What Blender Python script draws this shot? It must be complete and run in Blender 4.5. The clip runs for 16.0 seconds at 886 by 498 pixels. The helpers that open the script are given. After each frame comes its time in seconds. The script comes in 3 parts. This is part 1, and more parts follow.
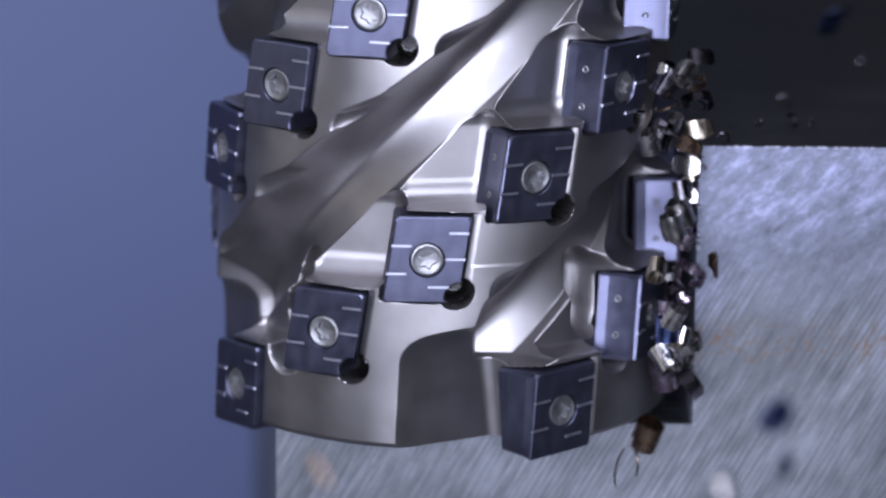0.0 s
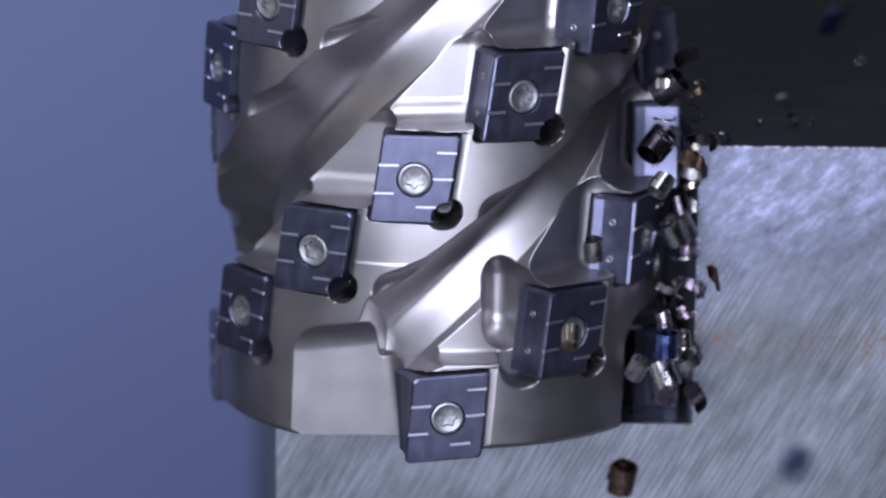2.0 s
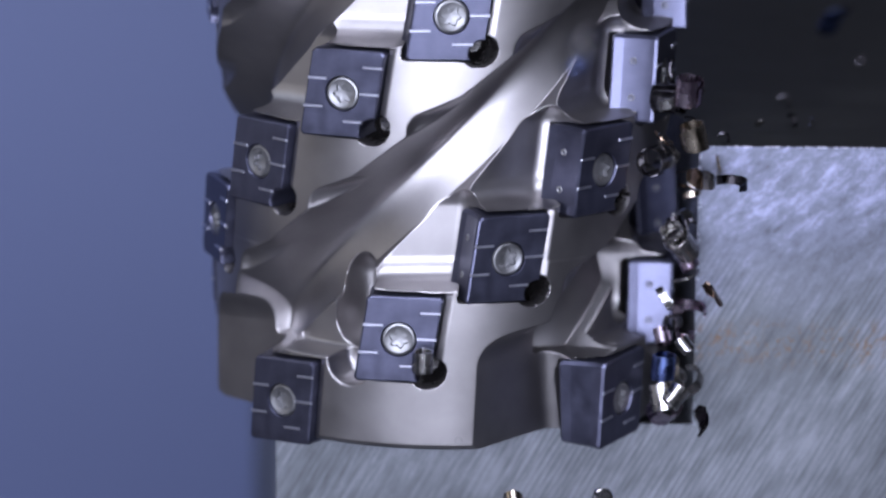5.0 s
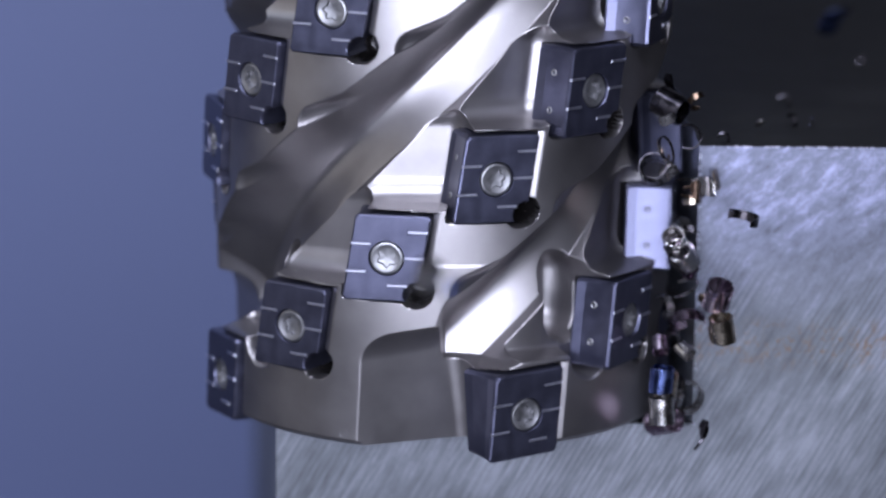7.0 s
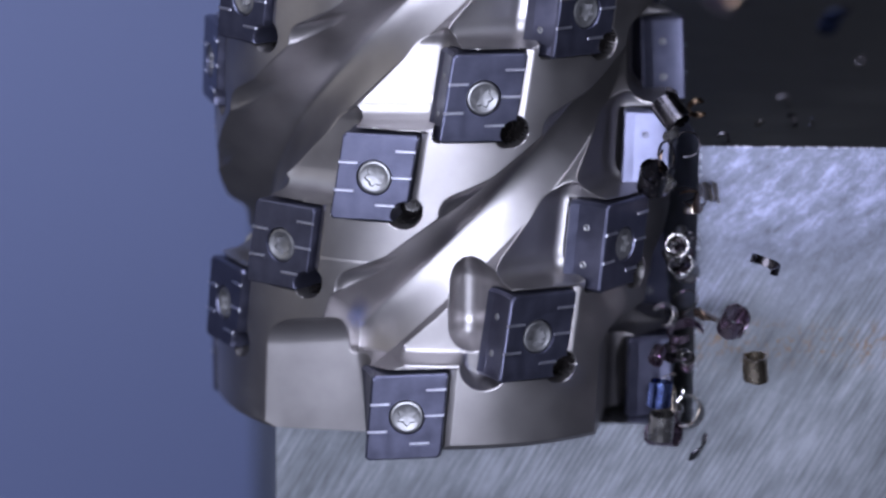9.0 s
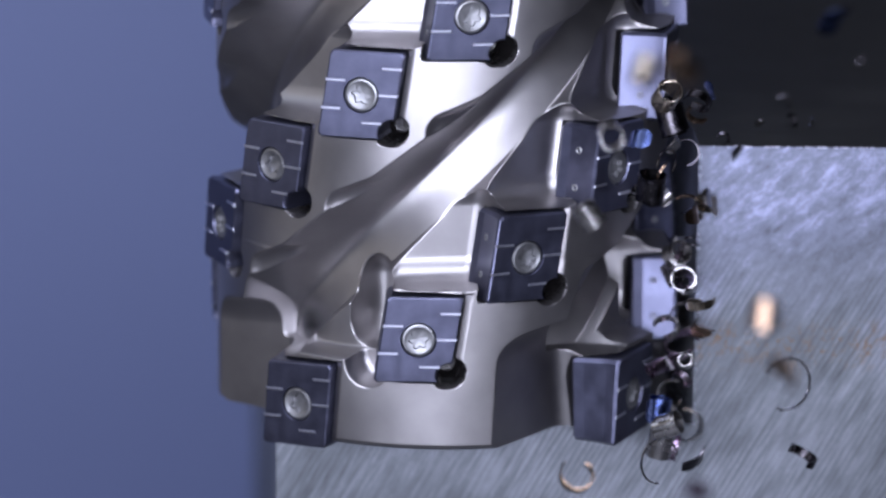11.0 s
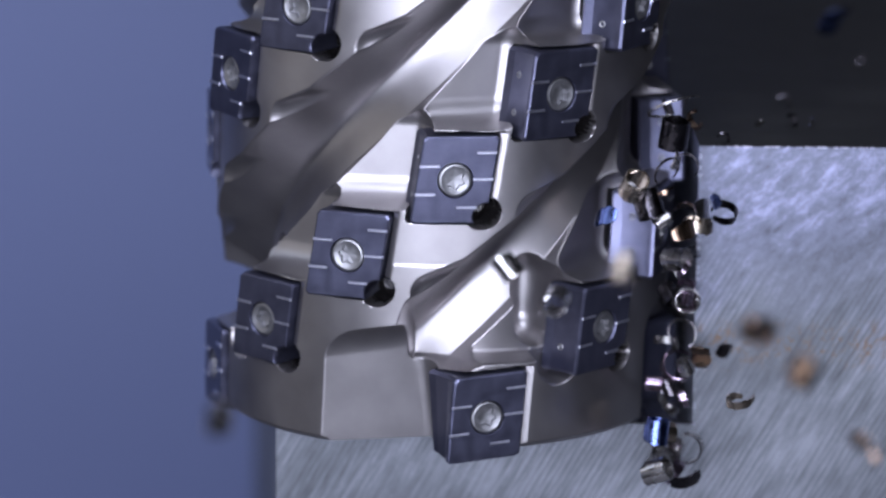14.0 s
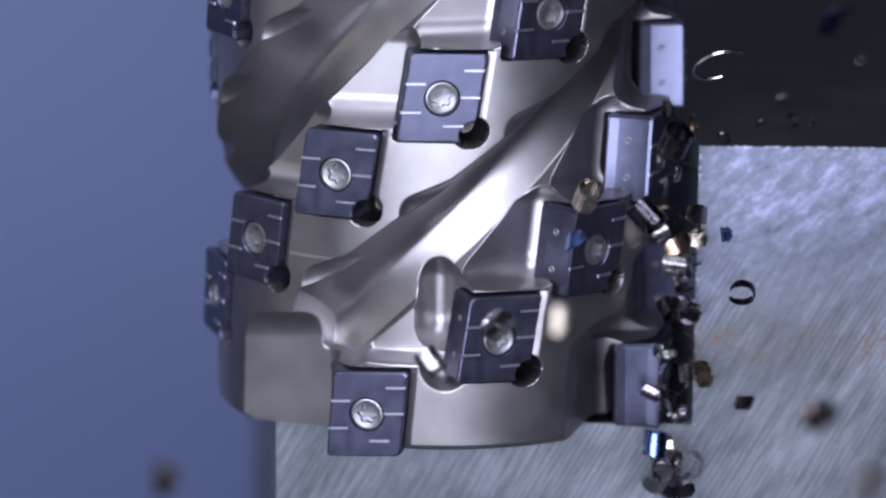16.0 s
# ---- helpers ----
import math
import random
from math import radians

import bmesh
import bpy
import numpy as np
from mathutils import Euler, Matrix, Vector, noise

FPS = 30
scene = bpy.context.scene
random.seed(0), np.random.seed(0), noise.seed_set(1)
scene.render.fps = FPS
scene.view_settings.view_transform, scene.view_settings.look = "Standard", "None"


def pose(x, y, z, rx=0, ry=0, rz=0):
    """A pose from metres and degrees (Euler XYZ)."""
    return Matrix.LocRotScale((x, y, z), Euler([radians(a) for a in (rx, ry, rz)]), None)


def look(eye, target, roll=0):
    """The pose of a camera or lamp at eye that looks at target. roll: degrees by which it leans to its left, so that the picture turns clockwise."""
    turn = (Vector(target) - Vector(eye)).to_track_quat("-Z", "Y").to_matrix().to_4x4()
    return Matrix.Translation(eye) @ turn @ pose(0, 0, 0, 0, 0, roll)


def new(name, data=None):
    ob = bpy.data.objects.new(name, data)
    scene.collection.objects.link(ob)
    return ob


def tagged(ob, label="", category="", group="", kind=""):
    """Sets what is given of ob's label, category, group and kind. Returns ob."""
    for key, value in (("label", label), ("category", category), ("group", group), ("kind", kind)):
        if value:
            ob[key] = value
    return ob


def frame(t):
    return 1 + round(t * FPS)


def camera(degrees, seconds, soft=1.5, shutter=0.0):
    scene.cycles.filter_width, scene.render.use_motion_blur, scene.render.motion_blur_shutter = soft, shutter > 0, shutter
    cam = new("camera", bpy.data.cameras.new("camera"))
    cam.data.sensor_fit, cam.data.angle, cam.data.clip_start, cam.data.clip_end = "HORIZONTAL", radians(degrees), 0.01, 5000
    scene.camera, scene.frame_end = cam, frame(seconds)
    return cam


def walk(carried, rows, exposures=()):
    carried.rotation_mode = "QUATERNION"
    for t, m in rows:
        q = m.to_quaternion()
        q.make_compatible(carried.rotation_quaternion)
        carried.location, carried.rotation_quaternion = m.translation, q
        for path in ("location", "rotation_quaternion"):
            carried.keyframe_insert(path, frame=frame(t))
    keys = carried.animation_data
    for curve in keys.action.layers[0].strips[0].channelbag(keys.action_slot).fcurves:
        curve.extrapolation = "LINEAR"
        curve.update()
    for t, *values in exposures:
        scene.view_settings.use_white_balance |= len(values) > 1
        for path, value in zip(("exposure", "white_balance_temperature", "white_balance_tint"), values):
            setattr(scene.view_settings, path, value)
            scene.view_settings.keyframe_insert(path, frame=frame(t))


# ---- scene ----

# ---------------------------------------------------------------- camera
EYE = Vector((0.0, -0.4158, 0.11514))
AIM = EYE + Vector((0.0, 0.97479, -0.22313))
cam = camera(15.593, 16.0, soft=2.5)
cam.data.dof.use_dof = True
cam.data.dof.focus_distance = 0.396
cam.data.dof.aperture_fstop = 15.0
walk(cam, [(0.0, look(EYE, AIM, 0.558)), (16.0, look(EYE, AIM, 0.558))], [(0.0, 0.0), (16.0, 0.0)])

# ---------------------------------------------------------------- light
world = bpy.data.worlds.new("world")
scene.world = world
world.use_nodes = True
world.node_tree.nodes["Background"].inputs[0].default_value = (0.30, 0.36, 0.62, 1)
world.node_tree.nodes["Background"].inputs[1].default_value = 0.20


def area_lamp(name, eye, target, sx, sy, watts, colour):
    data = bpy.data.lights.new(name, "AREA")
    data.shape, data.size, data.size_y = "RECTANGLE", sx, sy
    data.energy, data.color = watts, colour
    ob = new(name, data)
    ob.matrix_world = look(eye, target)
    return ob


area_lamp("camera_lamp", (-0.03, -0.45, 0.075), (0.0, 0.0, 0.02), 0.34, 0.14, 2.5, (0.75, 0.79, 1.0))
area_lamp("machine_lamp", (-0.01, -0.27, 0.43), (0.0, 0.0, 0.02), 0.26, 0.26, 2.2, (0.75, 0.79, 1.0))
# unseen fill, added to lift gullet sides and lands that face left
area_lamp("left_front_fill", (-0.17, -0.40, 0.17), (0.0, 0.0, 0.03), 0.20, 0.16, 0.65, (0.75, 0.79, 1.0))
# unseen warm fill, added to brighten the cutter's left lands
area_lamp("left_fill", (-0.42, -0.10, 0.14), (0.0, 0.0, 0.03), 0.22, 0.40, 0.20, (1.0, 0.96, 0.93))
# unseen lamp, added only to brighten the blue back wall
area_lamp("back_wall_fill", (-0.30, 0.0, 0.30), (-0.20, 0.45, 0.0), 0.20, 0.20, 0.25, (0.72, 0.80, 1.0))

# ---------------------------------------------------------------- materials
def mat(name):
    m = bpy.data.materials.new(name)
    m.use_nodes = True
    nt = m.node_tree
    return m, nt, nt.nodes["Principled BSDF"]


def node(nt, kind, **values):
    n = nt.nodes.new(kind)
    for key, value in values.items():
        n.inputs[key].default_value = value
    return n


def coords(nt, scale=(1, 1, 1), turn=(0, 0, 0)):
    tc = nt.nodes.new("ShaderNodeTexCoord")
    mp = nt.nodes.new("ShaderNodeMapping")
    mp.vector_type = "TEXTURE"
    mp.inputs["Scale"].default_value = [1 / c for c in scale]
    mp.inputs["Rotation"].default_value = [radians(a) for a in turn]
    nt.links.new(tc.outputs["Object"], mp.inputs["Vector"])
    return mp.outputs["Vector"]


def noise_node(nt, vec, scale, detail=4.0, rough=0.55):
    n = node(nt, "ShaderNodeTexNoise", Scale=scale, Detail=detail, Roughness=rough)
    nt.links.new(vec, n.inputs["Vector"])
    return n.outputs["Fac"]


def ramp(nt, fac, stops):
    n = nt.nodes.new("ShaderNodeValToRGB")
    el = n.color_ramp.elements
    el[0].position, el[0].color = stops[0][0], (*stops[0][1], 1)
    el[1].position, el[1].color = stops[-1][0], (*stops[-1][1], 1)
    for p, c in stops[1:-1]:
        e = el.new(p)
        e.color = (*c, 1)
    nt.links.new(fac, n.inputs["Fac"])
    return n.outputs["Color"]


def spread(nt, fac, lo, hi):
    n = nt.nodes.new("ShaderNodeMapRange")
    n.inputs["To Min"].default_value, n.inputs["To Max"].default_value = lo, hi
    n.inputs["From Min"].default_value, n.inputs["From Max"].default_value = 0.3, 0.7
    nt.links.new(fac, n.inputs["Value"])
    return n.outputs["Result"]


def bump(nt, bsdf, height, strength, distance):
    n = node(nt, "ShaderNodeBump", Strength=strength, Distance=distance)
    nt.links.new(height, n.inputs["Height"])
    nt.links.new(n.outputs["Normal"], bsdf.inputs["Normal"])


def metal(name, dark, light, rough, scale=300, stretch=(1, 1, 1), bumps=0.05, metallic=1.0, fine=4000):
    m, nt, b = mat(name)
    v = coords(nt, stretch)
    big = noise_node(nt, v, scale)
    small = noise_node(nt, v, fine, 2.0)
    nt.links.new(ramp(nt, big, [(0.3, dark), (0.7, light)]), b.inputs["Base Color"])
    nt.links.new(spread(nt, big, rough[0], rough[1]), b.inputs["Roughness"])
    b.inputs["Metallic"].default_value = metallic
    bump(nt, b, small, bumps, 0.0002)
    return m


M_BODY = metal("satin_nickel_steel", (0.318, 0.304, 0.308), (0.386, 0.369, 0.374), (0.37, 0.42), 180, bumps=0.04)
M_INSERT = metal("blue_grey_carbide", (0.084, 0.087, 0.130), (0.112, 0.116, 0.172), (0.32, 0.42), 500, metallic=0.92)
M_EDGE = metal("pale_glint_metal", (0.46, 0.47, 0.56), (0.60, 0.61, 0.70), (0.36, 0.44), 900, bumps=0.0)
M_SCREW = metal("screw_steel", (0.22, 0.22, 0.23), (0.32, 0.32, 0.33), (0.40, 0.52), 800, metallic=0.95)
# dark metal for the relief holes: their shade is put into the colour
M_DARK = metal("hole_shade_steel", (0.010, 0.009, 0.009), (0.025, 0.022, 0.022), (0.18, 0.3), 600, metallic=0.3)


def steel_face():
    """Milled block face: slanted tool marks, scuffs, a lighter bluer upper part and a line of rust."""
    m, nt, b = mat("milled_steel_face")
    patch = noise_node(nt, coords(nt, (1, 1, 0.6), (0, 50, 0)), 55, 4.0)

    def calc(op, x, y, z=None):
        n = nt.nodes.new("ShaderNodeMath")
        n.operation = op
        for i, val in enumerate((x, y, z)):
            if val is None:
                continue
            if isinstance(val, (int, float)):
                n.inputs[i].default_value = val
            else:
                nt.links.new(val, n.inputs[i])
        return n.outputs[0]

    def step(val, lo, hi, to_lo=0.0, to_hi=1.0):
        n = nt.nodes.new("ShaderNodeMapRange")
        n.interpolation_type = "SMOOTHSTEP"
        for key, num in (("From Min", lo), ("From Max", hi), ("To Min", to_lo), ("To Max", to_hi)):
            n.inputs[key].default_value = num
        nt.links.new(val, n.inputs["Value"])
        return n.outputs["Result"]

    # flat scuffs near the top, steep regular tool marks below
    flat = noise_node(nt, coords(nt, (1, 1, 0.42), (0, 50, 0)), 800, 6.0, 0.7)
    steep = noise_node(nt, coords(nt, (1, 1, 0.10), (0, 29, 0)), 1500, 4.0, 0.6)
    wave = node(nt, "ShaderNodeTexWave", Scale=420.0, Distortion=1.1, Detail=3.0)
    wave.inputs["Detail Scale"].default_value = 0.9
    nt.links.new(coords(nt, (1, 1, 0.5), (0, 30, 0)), wave.inputs["Vector"])
    worn = step(noise_node(nt, coords(nt, (1, 1, 0.6), (0, 30, 0)), 85, 4.0), 0.38, 0.64, 0.06, 0.28)
    lined = calc("MULTIPLY_ADD", calc("SUBTRACT", wave.outputs["Fac"], 0.5), worn, steep)
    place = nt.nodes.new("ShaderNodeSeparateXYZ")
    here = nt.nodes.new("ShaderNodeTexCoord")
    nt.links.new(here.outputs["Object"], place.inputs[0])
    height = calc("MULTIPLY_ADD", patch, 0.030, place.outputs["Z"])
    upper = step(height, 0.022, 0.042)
    pick = nt.nodes.new("ShaderNodeMix")
    nt.links.new(upper, pick.inputs[0])
    nt.links.new(lined, pick.inputs[2])
    nt.links.new(flat, pick.inputs[3])
    wide = noise_node(nt, coords(nt, (1, 1, 0.6), (0, 44, 0)), 230, 5.0, 0.62)
    grit = noise_node(nt, coords(nt), 2600, 2.0)
    tone = calc("MULTIPLY_ADD", pick.outputs[0], 0.36, calc("MULTIPLY_ADD", wide, 0.22, calc("MULTIPLY_ADD", patch, 0.34, calc("MULTIPLY", grit, 0.08))))
    # lighter, bluer steel in the upper part, greyer steel below
    upper_steel = ramp(nt, tone, [(0.38, (0.080, 0.087, 0.104)), (0.5, (0.178, 0.190, 0.252)), (0.60, (0.365, 0.382, 0.555))])
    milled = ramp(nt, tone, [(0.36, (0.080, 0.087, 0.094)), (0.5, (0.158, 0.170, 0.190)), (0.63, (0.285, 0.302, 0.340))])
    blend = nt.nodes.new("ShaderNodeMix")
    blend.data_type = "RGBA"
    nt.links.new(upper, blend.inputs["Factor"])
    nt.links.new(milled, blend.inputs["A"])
    nt.links.new(upper_steel, blend.inputs["B"])
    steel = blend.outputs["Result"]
    # rust speckles along one height
    tc = nt.nodes.new("ShaderNodeTexCoord")
    sep = nt.nodes.new("ShaderNodeSeparateXYZ")
    nt.links.new(tc.outputs["Object"], sep.inputs[0])
    band = nt.nodes.new("ShaderNodeMapRange")
    band.interpolation_type = "SMOOTHSTEP"
    dist = nt.nodes.new("ShaderNodeMath")
    dist.operation = "ABSOLUTE"
    off = nt.nodes.new("ShaderNodeMath")
    off.operation = "SUBTRACT"
    off.inputs[1].default_value = 0.0105
    nt.links.new(sep.outputs["Z"], off.inputs[0])
    nt.links.new(off.outputs[0], dist.inputs[0])
    nt.links.new(dist.outputs[0], band.inputs["Value"])
    for key, val in (("From Min", 0.0), ("From Max", 0.0045), ("To Min", 1.0), ("To Max", 0.0)):
        band.inputs[key].default_value = val
    spots = noise_node(nt, coords(nt, (1, 1, 0.7), (0, 30, 0)), 1300, 5.0, 0.75)
    spot = nt.nodes.new("ShaderNodeMapRange")
    for key, val in (("From Min", 0.51), ("From Max", 0.62)):
        spot.inputs[key].default_value = val
    nt.links.new(spots, spot.inputs["Value"])
    fac = nt.nodes.new("ShaderNodeMath")
    fac.operation = "MULTIPLY"
    nt.links.new(band.outputs[0], fac.inputs[0])
    nt.links.new(spot.outputs[0], fac.inputs[1])
    rust = nt.nodes.new("ShaderNodeMix")
    rust.data_type = "RGBA"
    rust.inputs["B"].default_value = (0.17, 0.11, 0.065, 1)
    nt.links.new(fac.outputs[0], rust.inputs["Factor"])
    nt.links.new(steel, rust.inputs["A"])
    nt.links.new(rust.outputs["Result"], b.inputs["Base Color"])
    nt.links.new(spread(nt, patch, 0.42, 0.58), b.inputs["Roughness"])
    b.inputs["Metallic"].default_value = 0.75
    bump(nt, b, tone, 0.2, 0.0004)
    return m


M_FACE = steel_face()
M_TOP = metal("dark_scale_steel", (0.008, 0.008, 0.008), (0.018, 0.018, 0.017), (0.45, 0.6), 90, metallic=0.0, bumps=0.2, fine=900)
M_TOP.node_tree.nodes["Principled BSDF"].inputs["Specular IOR Level"].default_value = 0.2
M_FLOOR = metal("fresh_cut_steel", (0.40, 0.41, 0.44), (0.55, 0.56, 0.60), (0.2, 0.35), 250, (1, 6, 1), bumps=0.15)


def painted_panel(name, colour, rough):
    m, nt, b = mat(name)
    v = coords(nt)
    big = noise_node(nt, v, 3.0, 3.0)
    nt.links.new(ramp(nt, big, [(0.3, [c * 0.92 for c in colour]), (0.7, [min(1, c * 1.08) for c in colour])]), b.inputs["Base Color"])
    nt.links.new(spread(nt, big, rough, rough + 0.1), b.inputs["Roughness"])
    bump(nt, b, noise_node(nt, v, 900, 2.0), 0.05, 0.0005)
    return m


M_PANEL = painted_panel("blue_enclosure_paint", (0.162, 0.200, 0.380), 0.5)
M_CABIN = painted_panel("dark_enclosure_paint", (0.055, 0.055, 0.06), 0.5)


# ---------------------------------------------------------------- mesh helpers
MM = 0.001


def mesh_of(name, verts, faces, materials, smooth=None):
    me = bpy.data.meshes.new(name)
    me.from_pydata([tuple(v) for v in verts], [], faces)
    for m in materials:
        me.materials.append(m)
    me.update()
    if smooth is not None:
        me.shade_smooth()
        me.set_sharp_from_angle(angle=radians(smooth))
    return me


def finish(name, bm, materials, smooth=None):
    bmesh.ops.recalc_face_normals(bm, faces=bm.faces)
    me = bpy.data.meshes.new(name)
    bm.to_mesh(me)
    bm.free()
    for m in materials:
        me.materials.append(m)
    if smooth is not None:
        me.shade_smooth()
        me.set_sharp_from_angle(angle=radians(smooth))
    return me


def part(name, data, parent, m=None, label=""):
    ob = new(name, data)
    ob.parent = parent
    if m is not None:
        ob.matrix_basis = m
    return tagged(ob, label)


def prism(bm, outline, z0, z1, mat_index=0):
    lo = [bm.verts.new((x, y, z0)) for x, y in outline]
    hi = [bm.verts.new((x, y, z1)) for x, y in outline]
    n = len(outline)
    fs = [bm.faces.new(lo[::-1]), bm.faces.new(hi)]
    fs += [bm.faces.new((lo[i], lo[(i + 1) % n], hi[(i + 1) % n], hi[i])) for i in range(n)]
    for f in fs:
        f.material_index = mat_index
    return fs


# ---------------------------------------------------------------- the cutter
R_BODY = 29.7
ROW_PHI = [29.9, 61.0, 86.4, 111.8, 137.0, 162.5, 188.0]
ROW_Z = [5.45, 15.35, 25.5, 35.5, 45.6, 55.6, 65.7]
INS_W, INS_H, INS_T, R_FLAT = 9.5, 10.9, 6.0, 30.55
ROLL = [-3.5] + [0.6] * 6
SHEAR = 0.145
RELIEF = 6.0
Z_LOW, Z_TOP = 1.0, 67.0


def ease(x):
    x = np.clip(x, 0, 1)
    return x * x * (3 - 2 * x)


def box_sd(u, v, u0, u1, v0, v1, r):
    """Signed distance to a rectangle with corners of radius r."""
    cu, cv, hu, hv = (u0 + u1) / 2, (v0 + v1) / 2, (u1 - u0) / 2 - r, (v1 - v0) / 2 - r
    du, dv = np.abs(u - cu) - hu, np.abs(v - cv) - hv
    return np.hypot(np.maximum(du, 0), np.maximum(dv, 0)) + np.minimum(np.maximum(du, dv), 0) - r


def cut(floor, sd, fillet, slope=9.0):
    """A pocket: its floor, a concave fillet at its rim and a steep wall."""
    x = np.clip(sd + fillet, 0, None)
    arc = fillet - np.sqrt(np.clip(fillet ** 2 - np.minimum(x, fillet * 0.99) ** 2, 0, None))
    return floor + arc + slope * np.clip(sd, 0, None)


def smin(a, b, k):
    h = np.clip(0.5 + 0.5 * (b - a) / k, 0, 1)
    return b * (1 - h) + a * h - k * h * (1 - h)


def body_radius(phi, z):
    """Radius of the cutter body over one quarter turn."""
    r = np.full_like(phi, R_BODY)
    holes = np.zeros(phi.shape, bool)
    r -= 0.7 * ease((Z_LOW + 0.7 - z) / 0.7) + 0.07 * ease((z - 24.4) / 0.35)
    deg = np.pi / 180 * 30.0
    slope = 10.08 / 25.4
    lean = math.cos(math.atan(slope / deg))
    for k in (-3, -2, -1, 0, 1, 2):
        # helical gullet: steep trailing wall, long leading slope
        mid = 43.0 + slope * (phi + 7.0 + 90.0 * k)
        s = (z - mid) * lean + 1.2
        w = s - 1.2
        wall = 7.4 * np.clip(w / 4.65, 0, 3) ** 1.65
        rise = 0.52 * (np.hypot(w, 3.0) - 3.0) + 2 * np.clip(-4.2 - s, 0, None)
        groove = 22.3 + np.where(w > 0, wall, rise)
        # the gullet runs out into the end chip space
        run = np.clip(-19.4 - (phi + 90.0 * k + 60.1), 0, None) * deg
        r = smin(r, groove + 3.0 * run ** 1.3 + 3.0 * np.clip(11.8 - z, 0, None) ** 1.1, 0.12)
        for i, (p0, z0) in enumerate(zip(ROW_PHI, ROW_Z)):
            d = (phi - p0 + 90.0 * k)
            if np.abs(d).min() > 60:
                continue
            u, v = d * deg, z - z0
            a = radians(ROLL[i])
            ur, vr = u * math.cos(a) - v * math.sin(a), u * math.sin(a) + v * math.cos(a)
            ur = ur - vr * SHEAR
            # seat of the insert, and the drilled relief at its lower trailing corner
            seat = box_sd(ur, vr, -INS_W / 2 - (0.25 if i else 2.3), INS_W / 2 - 0.25, -INS_H / 2 + 0.15, INS_H / 2 + 0.0, 0.3)
            r = smin(r, cut(R_FLAT - INS_T - 0.3, seat, 0.1, 14.0), 0.2)
            if i > 0:
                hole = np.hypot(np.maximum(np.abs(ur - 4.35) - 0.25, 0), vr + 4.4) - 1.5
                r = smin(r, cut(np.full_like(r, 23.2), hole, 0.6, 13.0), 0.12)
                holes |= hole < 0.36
                # narrow chamfer behind the seat
                ch = box_sd(ur, vr, INS_W / 2 - 1, INS_W / 2 + 1.1, -3.2, INS_H / 2 + 0.3, 0.2)
                r = smin(r, cut(29.2 + 0.5 * np.clip(ur - INS_W / 2, 0, 2), ch, 0.1, 8.0), 0.15)
            if i == 0:
                # wide flat chip space at the end of the cutter
                sd = box_sd(ur + 0.24 * np.clip(v + 5.5, 0, None), v, -30, -INS_W / 2 + 0.7, -40, 11.3 + 0.10 * (u + 9), 4.5)
                flat = (22.5 + 0.03 * (z - 6.0)) / np.cos(np.radians(np.clip(d, -62, 62)))
                r = smin(r, cut(np.maximum(flat, 21.6), sd, 3.8, 5.0), 0.12)
                rim = box_sd(ur, v, -INS_W / 2 - 5.0, -INS_W / 2 + 1.0, -7.0, INS_H / 2 + 0.3, 0.5)
                r = smin(r, cut(np.full_like(r, R_FLAT - 1.3), rim, 0.1, 8.0), 0.3)
                ch = box_sd(ur, vr, INS_W / 2 - 1, INS_W / 2 + 1.0, -9.0, INS_H / 2 + 0.3, 0.2)
                r = smin(r, cut(29.2 + 0.5 * np.clip(ur - INS_W / 2, 0, 2), ch, 0.1, 8.0), 0.15)
            elif i == 1:
                # ball-ended slot and a small step over the end insert
                sd = np.hypot(u + INS_W / 2 + 2.9, np.maximum(np.abs(v - 3.3) - 2.4, 0)) - 3.1
                r = smin(r, cut(np.full_like(r, 20.2), sd, 3.0, 6.0), 0.8)
                # round relief below the slot
                sd = np.hypot(u + INS_W / 2 + 1.9, np.maximum(np.abs(v + 2.6) - 1.0, 0)) - 2.5
                r = smin(r, cut(np.full_like(r, 25.6), sd, 1.0, 6.0), 0.7)
                sd = box_sd(u, v, -INS_W / 2 - 13.0, -INS_W / 2 - 3.6, -2.9, 3.0, 0.5)
                r = smin(r, cut(np.full_like(r, 25.4), sd, 0.4, 8.0), 0.2)
            else:
                # flat chip pocket before the insert
                pl = 23.7 / np.cos(np.radians(np.clip(d + 12, -62, 62)))
                sd = box_sd(ur, v, -INS_W / 2 - 14.5, -INS_W / 2 + 0.9, -3.75, 8.2, 3.0)
                r = smin(r, cut(pl, sd, 2.9, 9.0), 0.12)
                # scallop where the pocket mill ran out into the gullet
                e = u - 9.4
                sd = np.hypot(np.maximum(np.abs(e - 5.0) - 5.0, 0), v + 4.3 - 0.27 * e) - 2.3
                r = smin(r, cut(np.clip(28.6 - 0.42 * e, 24.8, 40.0), sd, 2.1, 2.5), 0.3)
    return np.clip(r, 17.0, 40.0), holes


